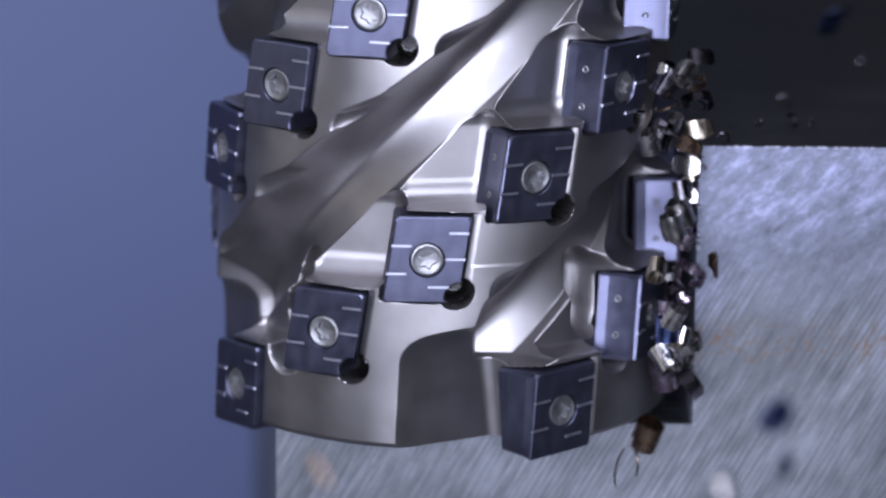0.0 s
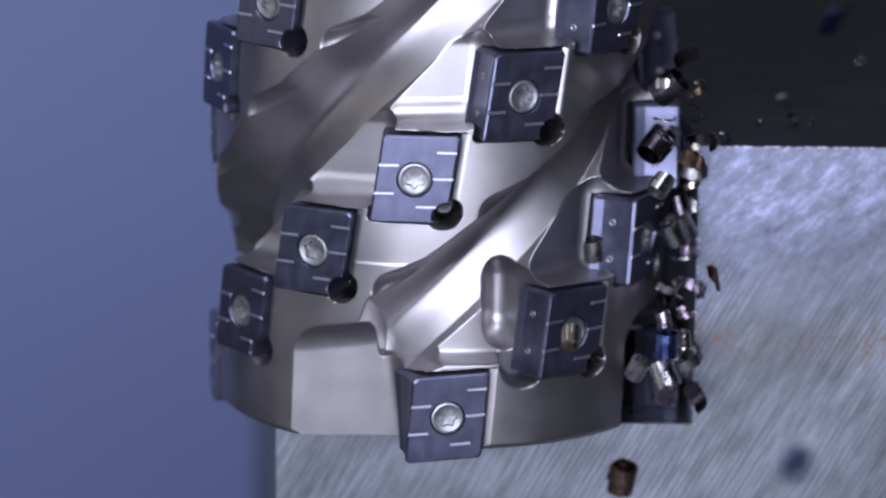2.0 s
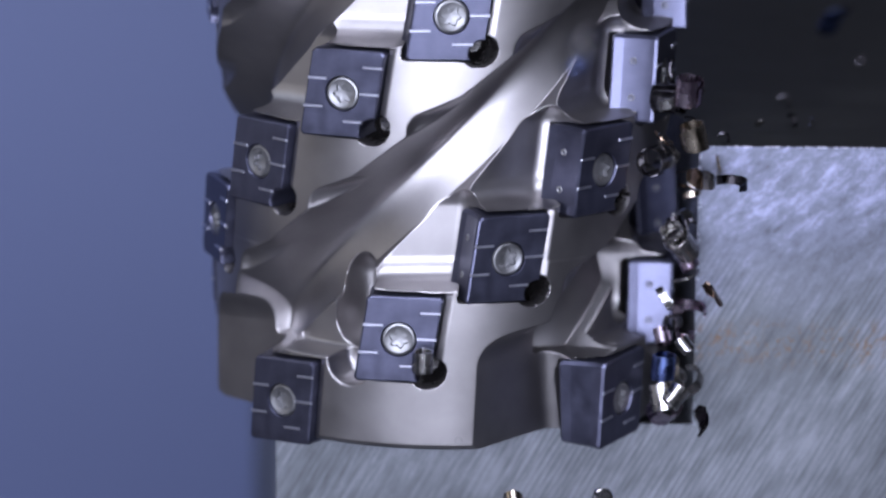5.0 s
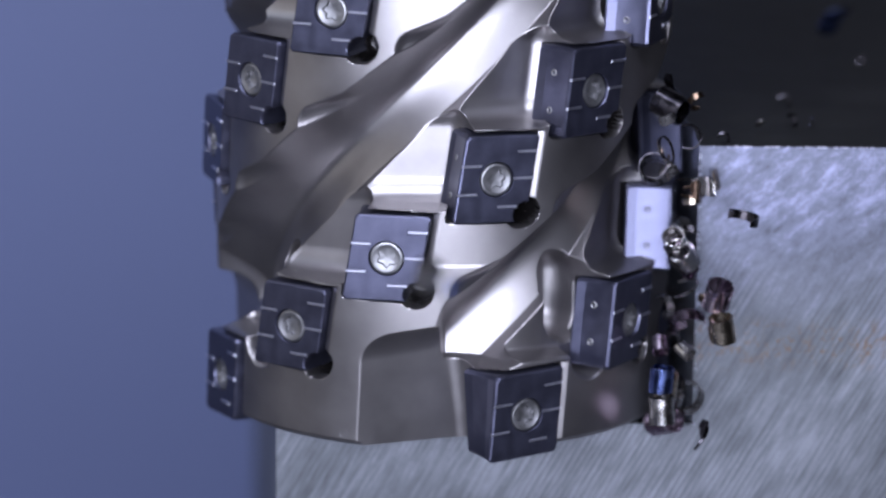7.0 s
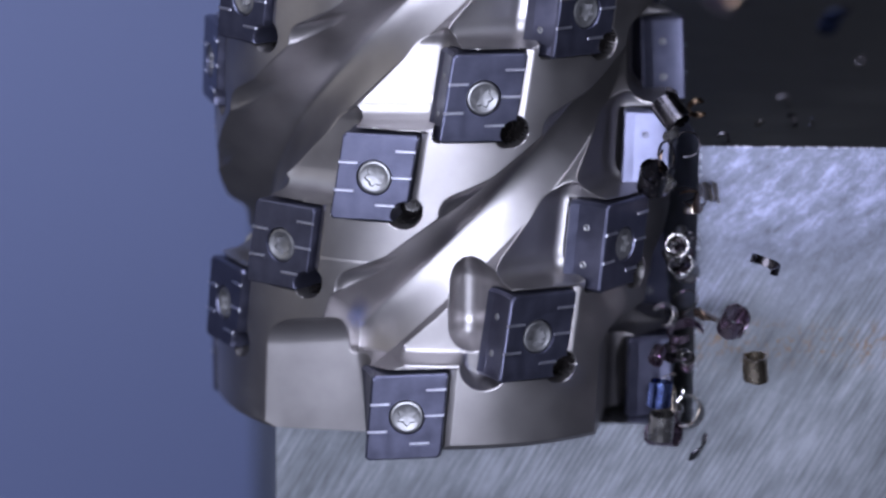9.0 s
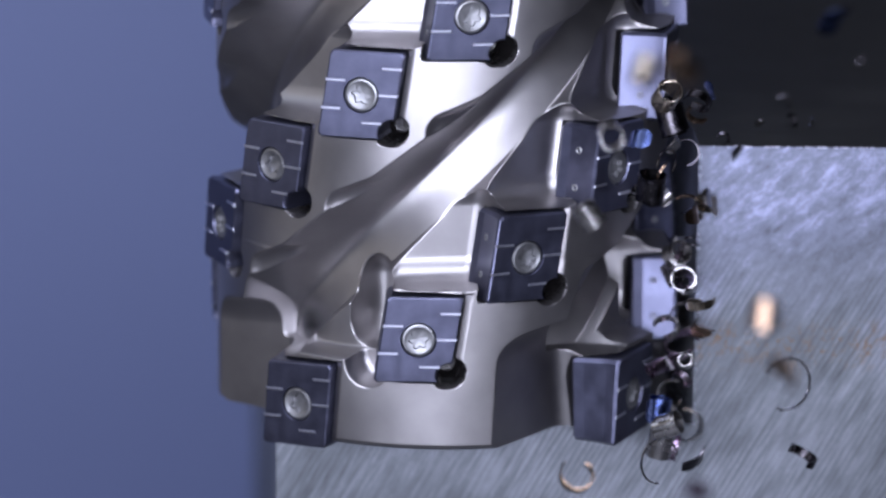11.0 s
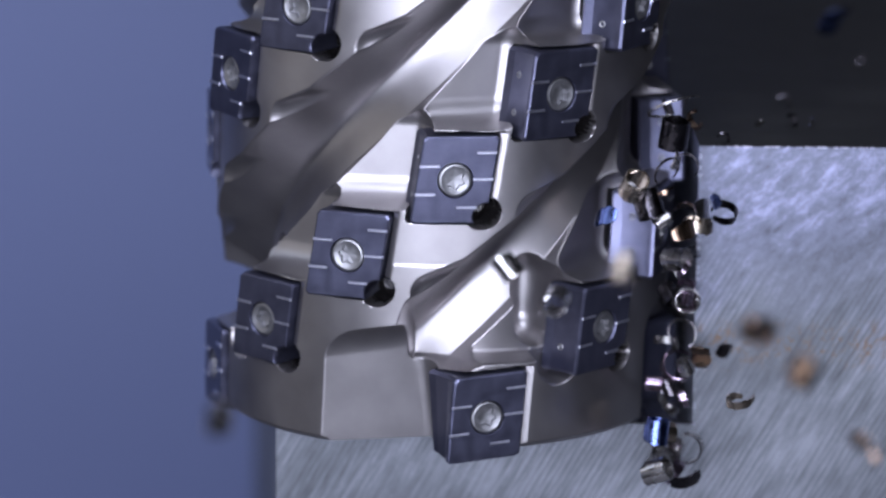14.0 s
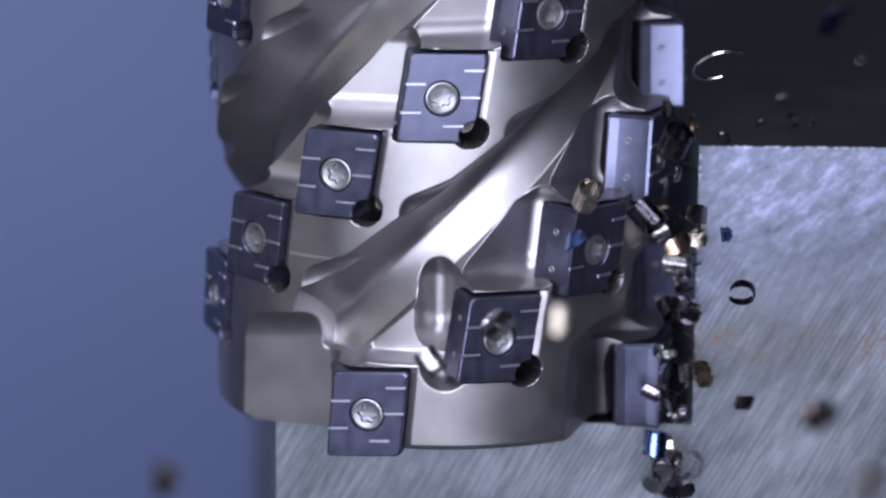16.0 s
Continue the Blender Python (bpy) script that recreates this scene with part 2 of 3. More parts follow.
def cutter_body():
    quarter, nz = 400, 560
    phi = np.linspace(0, 90, quarter, endpoint=False)
    z = np.linspace(Z_LOW, Z_TOP, nz + 1)
    P, Z = np.meshgrid(phi, z)
    R, H = body_radius(P, Z)
    R, H = np.tile(R, (1, 4)), np.tile(H, (1, 4))
    n = quarter * 4
    A = np.radians(np.arange(n) * 360.0 / n)[None, :]
    co = np.stack([R * np.sin(A), -R * np.cos(A), np.repeat(Z[:, :1], n, 1)], -1).reshape(-1, 3)
    co = np.vstack([co, [[0, 0, Z_LOW + 0.8], [0, 0, Z_TOP]]]) * MM
    j, i = np.meshgrid(np.arange(nz), np.arange(n), indexing="ij")
    i2 = (i + 1) % n
    quads = np.stack([j * n + i, j * n + i2, (j + 1) * n + i2, (j + 1) * n + i], -1).reshape(-1, 4)
    ring = np.arange(n)
    low = np.stack([np.roll(ring, -1), ring, np.full(n, len(co) - 2)], -1)
    top = np.stack([nz * n + ring, nz * n + np.roll(ring, -1), np.full(n, len(co) - 1)], -1)
    me = bpy.data.meshes.new("body")
    loops = np.concatenate([quads.ravel(), low.ravel(), top.ravel()])
    starts = np.concatenate([np.arange(len(quads)) * 4, len(quads) * 4 + np.arange(2 * n) * 3])
    me.vertices.add(len(co))
    me.vertices.foreach_set("co", co.ravel().astype(np.float32))
    me.loops.add(len(loops))
    me.loops.foreach_set("vertex_index", loops.astype(np.int32))
    me.polygons.add(len(starts))
    me.polygons.foreach_set("loop_start", starts.astype(np.int32))
    me.update(calc_edges=True)
    me.validate()
    me.shade_smooth()
    me.set_sharp_from_angle(angle=radians(62))
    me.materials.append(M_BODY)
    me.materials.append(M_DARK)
    # faces inside the relief holes take the painted shade
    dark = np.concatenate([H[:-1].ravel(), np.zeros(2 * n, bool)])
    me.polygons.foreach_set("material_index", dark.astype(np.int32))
    return me


def insert_mesh(notched):
    """Tangential insert: x along the circumference, -y outward, z up the axis; its flat at y = 0. notched: a hollow lower trailing corner."""
    bm = bmesh.new()
    w, h = INS_W / 2, INS_H / 2

    def ring(dw, y, c, hollow=0.0):
        pts = [(-w + dw + c, -h + dw)]
        if notched:
            pts += [(4.35 + (1.45 + dw) * math.cos(radians(a)), -4.4 + (1.45 + dw) * math.sin(radians(a))) for a in (222, 200, 180, 160, 140, 120, 100, 80)]
            pts = [(min(x, w - dw), max(q, -h + dw)) for x, q in pts]
        else:
            pts += [(w - dw - c, -h + dw), (w - dw, -h + dw + c)]
        pts += [(w - dw, h - dw - c), (w - dw - c, h - dw), (-w + dw + c, h - dw), (-w + dw, h - dw - c), (-w + dw, -h + dw + c)]
        lean = 0.0 if notched else 0.30 * y
        return [bm.verts.new(((x + (hollow + lean * (zz + h) / (2 * h) if x < -3 else 0) + zz * SHEAR) * MM, -y * MM, zz * MM)) for x, zz in pts]

    loops = [ring(0.25, -INS_T, 0.35), ring(0.0, -INS_T + 0.3, 0.4), ring(0.0, -INS_T + 1.5, 0.4, 0.2), ring(0.0, -1.7, 0.4, 0.2), ring(0.0, -0.45, 0.4), ring(0.08, -0.10, 0.4), ring(0.26, 0.0, 0.4)]
    m = len(loops[0])
    for a, b in zip(loops, loops[1:]):
        for i in range(m):
            bm.faces.new((a[i], a[(i + 1) % m], b[(i + 1) % m], b[i]))
    bm.faces.new(loops[0])
    # outer flat with the countersunk hole
    n = 40
    prev = None
    for rad, y in ((2.25, 0.0), (2.15, -0.2), (2.1, -2.5)):
        cur = [bm.verts.new((rad * math.cos(2 * math.pi * k / n) * MM, -y * MM, rad * math.sin(2 * math.pi * k / n) * MM)) for k in range(n)]
        if prev:
            for k in range(n):
                bm.faces.new((prev[k], prev[(k + 1) % n], cur[(k + 1) % n], cur[k]))
        else:
            first = cur
        prev = cur
    bm.faces.new(prev)
    outer = loops[-1]
    edges = [bm.edges.get((outer[i], outer[(i + 1) % m])) for i in range(m)]
    edges += [bm.edges.get((first[k], first[(k + 1) % n])) for k in range(n)]
    bmesh.ops.triangle_fill(bm, edges=edges, use_beauty=True)
    return finish("insert", bm, [M_INSERT], 9)


RIBS = ((-3.45, 1.75), (-3.5, -1.75), (3.4, 3.4), (3.45, 0.1), (1.9, -3.4))


def rib_mesh():
    """Short step on the flank of an insert, its glint put into a paler metal."""
    bm = bmesh.new()
    prism(bm, [(-1.3, -0.06), (1.3, -0.06), (1.2, 0.13), (-1.2, 0.13)], -0.21, 0.21)
    for v in bm.verts:
        if v.co.y > 0:
            v.co.z *= 0.45
        v.co = Vector((v.co.x, -v.co.y, v.co.z)) * MM
    return finish("rib", bm, [M_EDGE], 25)


def screw_mesh():
    """Countersunk screw head with a six-lobed recess; its axis is y."""
    bm = bmesh.new()
    n = 48
    rows = [(2.05, -2.2, 0), (2.08, -0.4, 0), (1.96, -0.2, 0), (1.72, -0.14, 0), (1.45, -0.26, 0), (1.12, -0.3, 1), (1.05, -0.9, 1), (0.35, -1.0, 0)]
    prev = None
    for rad, y, star in rows:
        cur = []
        for k in range(n):
            a = 2 * math.pi * k / n
            q = rad * (1 + 0.16 * math.cos(6 * a)) if star else rad
            cur.append(bm.verts.new((q * math.cos(a) * MM, -y * MM, q * math.sin(a) * MM)))
        if prev:
            for k in range(n):
                bm.faces.new((prev[k], prev[(k + 1) % n], cur[(k + 1) % n], cur[k]))
        prev = cur
    bm.faces.new(prev)
    return finish("screw", bm, [M_SCREW], 30)


def lathe(bm, rows, n=96):
    prev = None
    for rad, z in rows:
        cur = [bm.verts.new((rad * math.cos(2 * math.pi * k / n) * MM, rad * math.sin(2 * math.pi * k / n) * MM, z * MM)) for k in range(n)]
        if prev:
            for k in range(n):
                bm.faces.new((prev[k], prev[(k + 1) % n], cur[(k + 1) % n], cur[k]))
        else:
            bm.faces.new(cur[::-1])
        prev = cur
    bm.faces.new(prev)


def milling_cutter():
    root = tagged(new("milling_cutter"), "satin nickel milling cutter with four helical rows of carbide inserts", "milling cutter")
    part("body", cutter_body(), root)
    bm = bmesh.new()
    lathe(bm, [(29.0, Z_TOP + 0.05), (29.6, Z_TOP + 0.6), (29.6, 92.0), (27.0, 94.0), (27.0, 150.0), (26.0, 151.0)])
    part("shank", finish("shank", bm, [M_BODY], 30), root)
    # small drilled dimple near the end face
    bm = bmesh.new()
    lathe(bm, [(0.5, -0.5), (0.5, 0.0), (0.45, 0.04), (0.36, 0.0), (0.2, -0.25)], 28)
    part("dimple", finish("dimple", bm, [M_SCREW], 30), root, pose(0, 0, 0, 0, 0, 75.3) @ pose(0, -(R_BODY - 0.02) * MM, 2.3 * MM, 90, 0, 0), "small drilled balance mark")
    # rake face dimple as a paler bead, its glint put into colour and shape
    bm = bmesh.new()
    lathe(bm, [(0.45, -0.3), (0.45, 0.02), (0.36, 0.08), (0.24, 0.03), (0.12, -0.1)], 20)
    pip = finish("dimple", bm, [M_SCREW], 40)
    ends, ins, scr, rib = insert_mesh(False), insert_mesh(True), screw_mesh(), rib_mesh()
    for k in range(4):
        for i in range(6):
            turn = ROW_PHI[i] + 90.0 * k
            m = pose(0, 0, 0, 0, 0, turn) @ pose(0, -R_FLAT * MM, ROW_Z[i] * MM) @ pose(0, 0, 0, 0, ROLL[i], RELIEF)
            ob = part("insert", ins if i else ends, root, m, "blue-grey coated carbide insert with bright ribs")
            part("screw", scr, ob, pose(0, 0, 0, 0, 17 * (i + 2 * k), 0), "bright six-lobed steel screw")
            if i:
                for zz in (2.3, -2.3):
                    part("dimple", pip, ob, pose((-INS_W / 2 + 0.17 + zz * SHEAR) * MM, 3.1 * MM, zz * MM, 0, -90, 0), "small rake face dimple with its glint in pale steel")
            for x, zz in RIBS:
                part("rib", rib, ob, pose((x + zz * SHEAR) * MM, 0, zz * MM))
    return root


cutter = milling_cutter()


# ---------------------------------------------------------------- the workpiece
def workpiece():
    root = tagged(new("workpiece"), "grey steel block with a milled shoulder and dark scaled top", "steel block")
    wall, front, left, floor_z, top = 32.5, -12.0, -21.4, -0.25, 36.45
    bm = bmesh.new()
    prism(bm, [(left, front), (150, front), (150, 170), (left - 13.5, 165)], -100, floor_z)
    prism(bm, [(wall, front), (150, front), (150, 170), (left, 170)] +
          [(32.5 * math.cos(radians(a)), 32.5 * math.sin(radians(a))) for a in np.linspace(131, 0, 60)], floor_z, top)
    for v in bm.verts:
        v.co *= MM
    bmesh.ops.recalc_face_normals(bm, faces=bm.faces)
    for f in bm.faces:
        z = f.calc_center_median().z
        if f.normal.z > 0.9:
            f.material_index = 1 if z > 0.02 else 2
        elif f.normal.y > -0.4 and f.normal.x > -0.9:
            f.material_index = 2
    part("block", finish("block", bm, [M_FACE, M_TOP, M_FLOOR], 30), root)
    # burr along the top and shoulder edges
    rnd = random.Random(4)
    bm = bmesh.new()
    spots = [(wall + 1 + 84 * rnd.random(), top) for _ in range(150)] + [(wall + 0.1, floor_z + (top - floor_z) * rnd.random()) for _ in range(45)]
    for x, z in spots:
        s = rnd.uniform(0.06, 0.17)
        bmesh.ops.create_icosphere(bm, subdivisions=1, radius=s * MM, matrix=Matrix.Translation((x * MM, (front - 0.03) * MM, z * MM)) @ Matrix.Diagonal((rnd.uniform(1, 2.5), 1, 1, 1)))
    part("burr", finish("burr", bm, [M_EDGE], 40), root, None, "bright torn burr along the cut edge")["kind"] = "stuff"
    return root


block = workpiece()


# ---------------------------------------------------------------- enclosure
def slab(name, x0, x1, y0, y1, z0, z1, material, label, category):
    bm = bmesh.new()
    bmesh.ops.create_cube(bm, size=1)
    for v in bm.verts:
        v.co = Vector((x0 + (v.co.x + 0.5) * (x1 - x0), y0 + (v.co.y + 0.5) * (y1 - y0), z0 + (v.co.z + 0.5) * (z1 - z0)))
    return tagged(new(name, finish(name, bm, [material])), label, category, kind="structure")


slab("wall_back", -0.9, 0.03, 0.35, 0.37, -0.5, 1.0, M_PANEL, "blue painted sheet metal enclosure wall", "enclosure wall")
# right half takes the dark paint, so its missing light is in the colour
slab("wall_back_dark", 0.03, 0.9, 0.35, 0.37, -0.5, 1.0, M_CABIN, "enclosure wall half with its lack of light painted dark", "enclosure wall")
slab("wall_left", -0.92, -0.90, -0.9, 0.60, -0.5, 1.0, M_PANEL, "blue painted sheet metal enclosure wall", "enclosure wall")
slab("wall_right", 0.90, 0.92, -0.9, 0.60, -0.5, 1.0, M_CABIN, "dark painted enclosure wall", "enclosure wall")
slab("wall_front", -0.92, 0.92, -0.92, -0.90, -0.5, 1.0, M_CABIN, "dark painted enclosure door", "enclosure wall")
slab("floor", -0.92, 0.92, -0.92, 0.62, -0.52, -0.50, M_CABIN, "dark painted machine floor", "floor")
slab("ceiling", -0.92, 0.92, -0.92, 0.62, 1.0, 1.02, M_CABIN, "dark enclosure ceiling", "ceiling")
slab("machine_table", -0.4, 0.4, -0.2, 0.17, -0.16, -0.10, M_CABIN, "dark oily machine table", "machine table")

# ---------------------------------------------------------------- chips
TINTS = {"steel": ((0.34, 0.33, 0.33), (0.62, 0.60, 0.59)), "straw": ((0.34, 0.28, 0.21), (0.60, 0.53, 0.44)), "brown": ((0.15, 0.10, 0.07), (0.34, 0.24, 0.17)),
         "purple": ((0.22, 0.13, 0.22), (0.50, 0.44, 0.50)), "blue": ((0.04, 0.06, 0.20), (0.20, 0.27, 0.58)), "dark": ((0.03, 0.03, 0.04), (0.12, 0.11, 0.12))}
WORDS = {"steel": "bright silver", "straw": "straw-tempered golden", "brown": "heat-browned", "purple": "purple-tempered", "blue": "heat-blued", "dark": "dark burnt"}
CHIP_MATS = {key: metal(key + "_chip_steel", a, b, (0.14, 0.34), 420, bumps=0.08) for key, (a, b) in TINTS.items()}


def strip_mesh(name, material, radius, width, turns, thick, pitch=0.0, grow=0.0, ragged=0.0, seed=0):
    """Rolled metal strip about the x axis, in millimetres."""
    rnd = random.Random(seed)
    n = max(10, int(turns * 26))
    verts, faces = [], []
    for i in range(n + 1):
        f = i / n
        a = 2 * math.pi * turns * f
        rr = radius * (1 + grow * f)
        w = width * (0.55 + 0.45 * min(1, 6 * f, 6 * (1 - f))) * (1 + ragged * rnd.uniform(-1, 1))
        for q, x in ((rr, -w / 2), (rr, w / 2), (rr - thick, w / 2), (rr - thick, -w / 2)):
            verts.append(((x + pitch * f) * MM, q * math.cos(a) * MM, q * math.sin(a) * MM))
    for i in range(n):
        for k in range(4):
            p, q = i * 4 + k, i * 4 + (k + 1) % 4
            faces.append((p, q, q + 4, p + 4))
    faces += [(3, 2, 1, 0), (n * 4, n * 4 + 1, n * 4 + 2, n * 4 + 3)]
    return mesh_of(name, verts, faces, [material], 40)


def chip_data(kind, size, tint, seed):
    m = CHIP_MATS[tint]
    if kind == "coil":
        return strip_mesh("metal_chip", m, size * 0.8, size * 1.9, 1.25, 0.16, 0.3, 0.25, 0.04, seed)
    if kind == "curl":
        return strip_mesh("metal_chip", m, size * 0.9, size * 0.7, 0.8, 0.2, 0.9, 0.5, 0.1, seed)
    if kind == "ring":
        return strip_mesh("metal_chip", m, size, 0.28, 0.72, 0.18, 0.6, 0.2, 0.1, seed)
    return strip_mesh("metal_chip", m, size * 1.5, size * 1.25, 0.22, 0.25, 0.3, 0.2, 0.12, seed)


SHAPES = {"coil": "tightly rolled", "curl": "loosely curled", "ring": "thin wire-like curved", "flake": "short bent"}
chip_count = [0]


def new_chip(kind, size, tint, where):
    chip_count[0] += 1
    ob = new("metal_chip", chip_data(kind, size, tint, chip_count[0]))
    return tagged(ob, SHAPES[kind] + " " + WORDS[tint] + " steel chip " + where, "metal chip", "steel chips")


def fly(kind, size, tint, path):
    """A chip that tumbles along a path of seconds and millimetres; those that leap highest fly close before the lens."""
    near = 0.87 if path[0][2] < -60 else 1.0
    eye = EYE / MM
    path = [(t, *(eye + (Vector((x, y, z)) - eye) * near)) for t, x, y, z in path]
    ob = new_chip(kind, size * 1.15 * near, tint, "flying off the cut")
    rnd = random.Random(100 + chip_count[0])
    base = [rnd.uniform(0, 360) for _ in range(3)]
    rate = [rnd.uniform(-16, 16) for _ in range(3)]
    if path[-1][0] < 16:
        path = path + [(16.0, *path[-1][1:3], path[-1][3] - 6.0)]
    walk(ob, [(t, pose(x * MM, y * MM, z * MM, *[b + q * t * 0.5 for b, q in zip(base, rate)])) for t, x, y, z in path])


def swarf(n, seed):
    """Chips that crowd between the cutter and the shoulder wall and sink slowly."""
    rnd = random.Random(seed)
    for i in range(n):
        kind = rnd.choice(["coil", "coil", "curl", "coil", "flake", "ring"])
        tint = rnd.choice(["steel", "brown", "dark", "steel", "purple", "dark", "straw", "steel", "dark", "steel", "blue"])
        ob = new_chip(kind, rnd.choice([rnd.uniform(1.0, 1.4), rnd.uniform(1.4, 2.0)]), tint, "beside the shoulder wall")
        x = 31.6 - 5.0 * rnd.random() ** 2.0
        near = math.sqrt(33.4 ** 2 - x ** 2) if x < 33 else 5
        y = -near - 0.8 - 10.0 * rnd.random() ** 2.2
        z0 = 7 + 42 * (i + rnd.random()) / n
        fall = rnd.uniform(0.3, 1.0)
        tip = rnd.choice([20, 25, 50])
        base = [rnd.uniform(0, 360), 90 + rnd.uniform(-tip, tip), rnd.uniform(-60, 60)]
        rate = [rnd.uniform(-13, 13) for _ in range(3)]
        drift = rnd.uniform(-0.10, 0.06)
        sway = rnd.uniform(0, 6)
        rows = []
        for k in range(9):
            t = 2.0 * k
            out = 1.2 * math.sin(sway + t * 0.7)
            rows.append((t, pose((x + drift * t) * MM, (y - 0.12 * t + out * 0.5) * MM, (z0 - fall * t) * MM, *[b + q * t for b, q in zip(base, rate)])))
        walk(ob, rows)


def lying(kind, size, tint, x, y, turn):
    """A chip at rest on the top of the block."""
    ob = new_chip(kind, size, tint, "lying on the block's dark top")
    ob.matrix_world = pose(x * MM, y * MM, (36.7 + size * 0.8) * MM, 8, 4, turn)


lying("flake", 2.8, "blue", 58.6, 56.1, 30)
lying("curl", 0.8, "dark", 45.9, 16.6, 70)
lying("curl", 0.8, "dark", 45.3, 2.4, 10)
lying("curl", 0.5, "steel", 48.5, 1.8, 140)
lying("curl", 0.7, "dark", 35.4, -10.6, 60)
lying("flake", 0.7, "steel", 40.9, -4.2, 20)
lying("flake", 0.8, "dark", 60.4, 43.8, 80)

# ---------------------------------------------------------------- motion
SPIN = 14.2216


def motions():
    walk(cutter, [(0.5 * k, pose(0, 0, 0, 0, 0, -SPIN * 0.5 * k)) for k in range(33)])
    fly("coil", 1.5, "brown", [(0, 23.7, -57, 11.1), (1, 22.4, -57, 8.3), (2, 20.9, -57, 5.9), (2.7, 19.3, -57, 5), (3.5, 17, -57, 3.9), (4.2, 15, -57, 2), (6, 10, -57, -4.6)])
    fly("ring", 2.2, "steel", [(0, 21.2, -54, 6.3), (0.5, 21.8, -54, 3.5), (1.2, 22.6, -54, -2.7)])
    fly("coil", 1.4, "blue", [(0, 35.7, -84, 21.3), (1.5, 37.6, -84, 17.4), (2.5, 38.2, -84, 13.1), (3.2, 38.9, -84, 7.3)])
    fly("coil", 1.3, "steel", [(0, 29.8, -87, 14.3), (0.6, 29.5, -87, 8.1)])
    fly("flake", 1.8, "blue", [(0, 39.4, -84, 14.7), (0.5, 40, -84, 12.3), (1, 40.7, -84, 7.3)])
    fly("flake", 1.6, "brown", [(0, -14.5, -93, 15.3), (0.6, -15.3, -93, 9.6)])
    fly("coil", 1.2, "steel", [(0, 29.2, -30, 48.9), (0.8, 28.4, -30, 41.9), (1.5, 27, -30, 35.5), (2.6, 26.5, -30, 34.9), (3.5, 28.4, -30, 28.6), (4.2, 28.9, -30, 21.5), (6.5, 29, -30, -10.5)])
    fly("coil", 1.2, "steel", [(0, 24.7, -34, 41.3), (1, 18.8, -34, 31.9), (2, 18.2, -34, 28), (2.5, 15.9, -34, 29.2), (3, 12.1, -34, 30.9), (4.2, 6.6, -34, 29.3), (6.2, -12.5, -34, -12.5)])
    fly("coil", 1.1, "straw", [(0, 25.7, -36, 25.7), (1.5, 19, -36, 20), (2.5, 13.9, -36, 15.8), (3.5, 13.9, -36, 18.1), (4, 12.3, -36, 17.7), (5.5, 8.5, -36, -11.6)])
    fly("coil", 1.2, "steel", [(0, 28.3, -34, 19.6), (2, 24, -34, 13.2), (3, 20.7, -34, 8.7), (3.5, 19.7, -34, 7.6), (4, 19.9, -34, 6.2), (6, 19.7, -34, -12.2)])
    fly("curl", 1.5, "dark", [(0, 30.7, -24, 44.7), (2.6, 31.7, -24, 38.6), (3.5, 32.8, -24, 37.6), (4.2, 34, -24, 36.5), (6.3, 36.8, -24, 31.6), (7, 37, -24, 30.3), (8, 37.7, -24, 27.7), (8.7, 39.2, -24, 25.9), (11, 45.5, -24, -0.3), (12, 47.5, -24, -15.2)])
    fly("coil", 1.6, "purple", [(0, 34.7, -24, 77.6), (4.2, 31.6, -24, 65.3), (5.2, 29.9, -24, 39.4), (6.3, 33.4, -24, 19.7), (7, 34.3, -24, 19.9), (8, 35.2, -24, 19.2), (8.7, 35.7, -24, 18.3), (10.7, 42.9, -24, -7.8), (12, 44.9, -24, -22.8)])
    fly("coil", 1.5, "straw", [(0, 35.8, -26, 79.2), (4.2, 30.7, -26, 67.6), (5.2, 30.6, -26, 32.7), (6.3, 33.6, -26, 17.7), (7, 34.7, -26, 16.2), (8, 36.4, -26, 13.9), (8.7, 38.1, -26, 12.8), (10.6, 44.1, -26, -7.1), (12, 46.1, -26, -22.1)])
    fly("flake", 1.3, "blue", [(0, 25.1, -63, 81.3), (4.2, 19.2, -63, 72), (6.3, 1.7, -63, 31.1), (7, -0.8, -63, 31.2), (7.5, -3.1, -63, 30.8), (8.5, -6.6, -63, 30.2), (8.7, -8.4, -63, 29.7), (10.5, -25.7, -63, 3.8), (12, -31, -63, -9.8)])
    fly("coil", 1.3, "steel", [(0, 27.6, -63, 81.3), (4.2, 22.3, -63, 72), (6.3, 1, -63, 32), (7, -1.7, -63, 31.2), (7.6, -4, -63, 27.9), (8.4, -8.4, -63, 13.3), (9.2, -11.5, -63, -2.8)])
    fly("coil", 1.5, "brown", [(0, 42.8, -69, 82), (8.7, 31, -69, 71), (9.8, 31.4, -69, 37.4), (10.8, 35.1, -69, 29.4), (11.5, 36.3, -69, 27.2), (12.5, 37.7, -69, 25.8), (13.5, 39.5, -69, 23.4), (14.5, 41.1, -69, 19.8), (15.2, 43.5, -69, 13), (16, 45.7, -69, 3.8)])
    fly("ring", 2.6, "steel", [(0, 46.3, -51, 80.3), (8.7, 40.3, -51, 68.8), (10.8, 39.8, -51, 16.8), (11, 40.1, -51, 15.7), (11.5, 40.3, -51, 13.7), (12, 41, -51, 9), (13, 42.8, -51, -3.5)])
    fly("flake", 1.9, "brown", [(0, 45.6, -66, 81.8), (8.7, 42.4, -66, 69.5), (10.8, 35.2, -66, 22.5), (11.5, 38.6, -66, 17.6), (12, 39.5, -66, 15.6), (13, 42.2, -66, 14.6), (14, 45, -66, 11.2), (14.5, 45.8, -66, 9.4), (15.5, 47.4, -66, 1.5)])
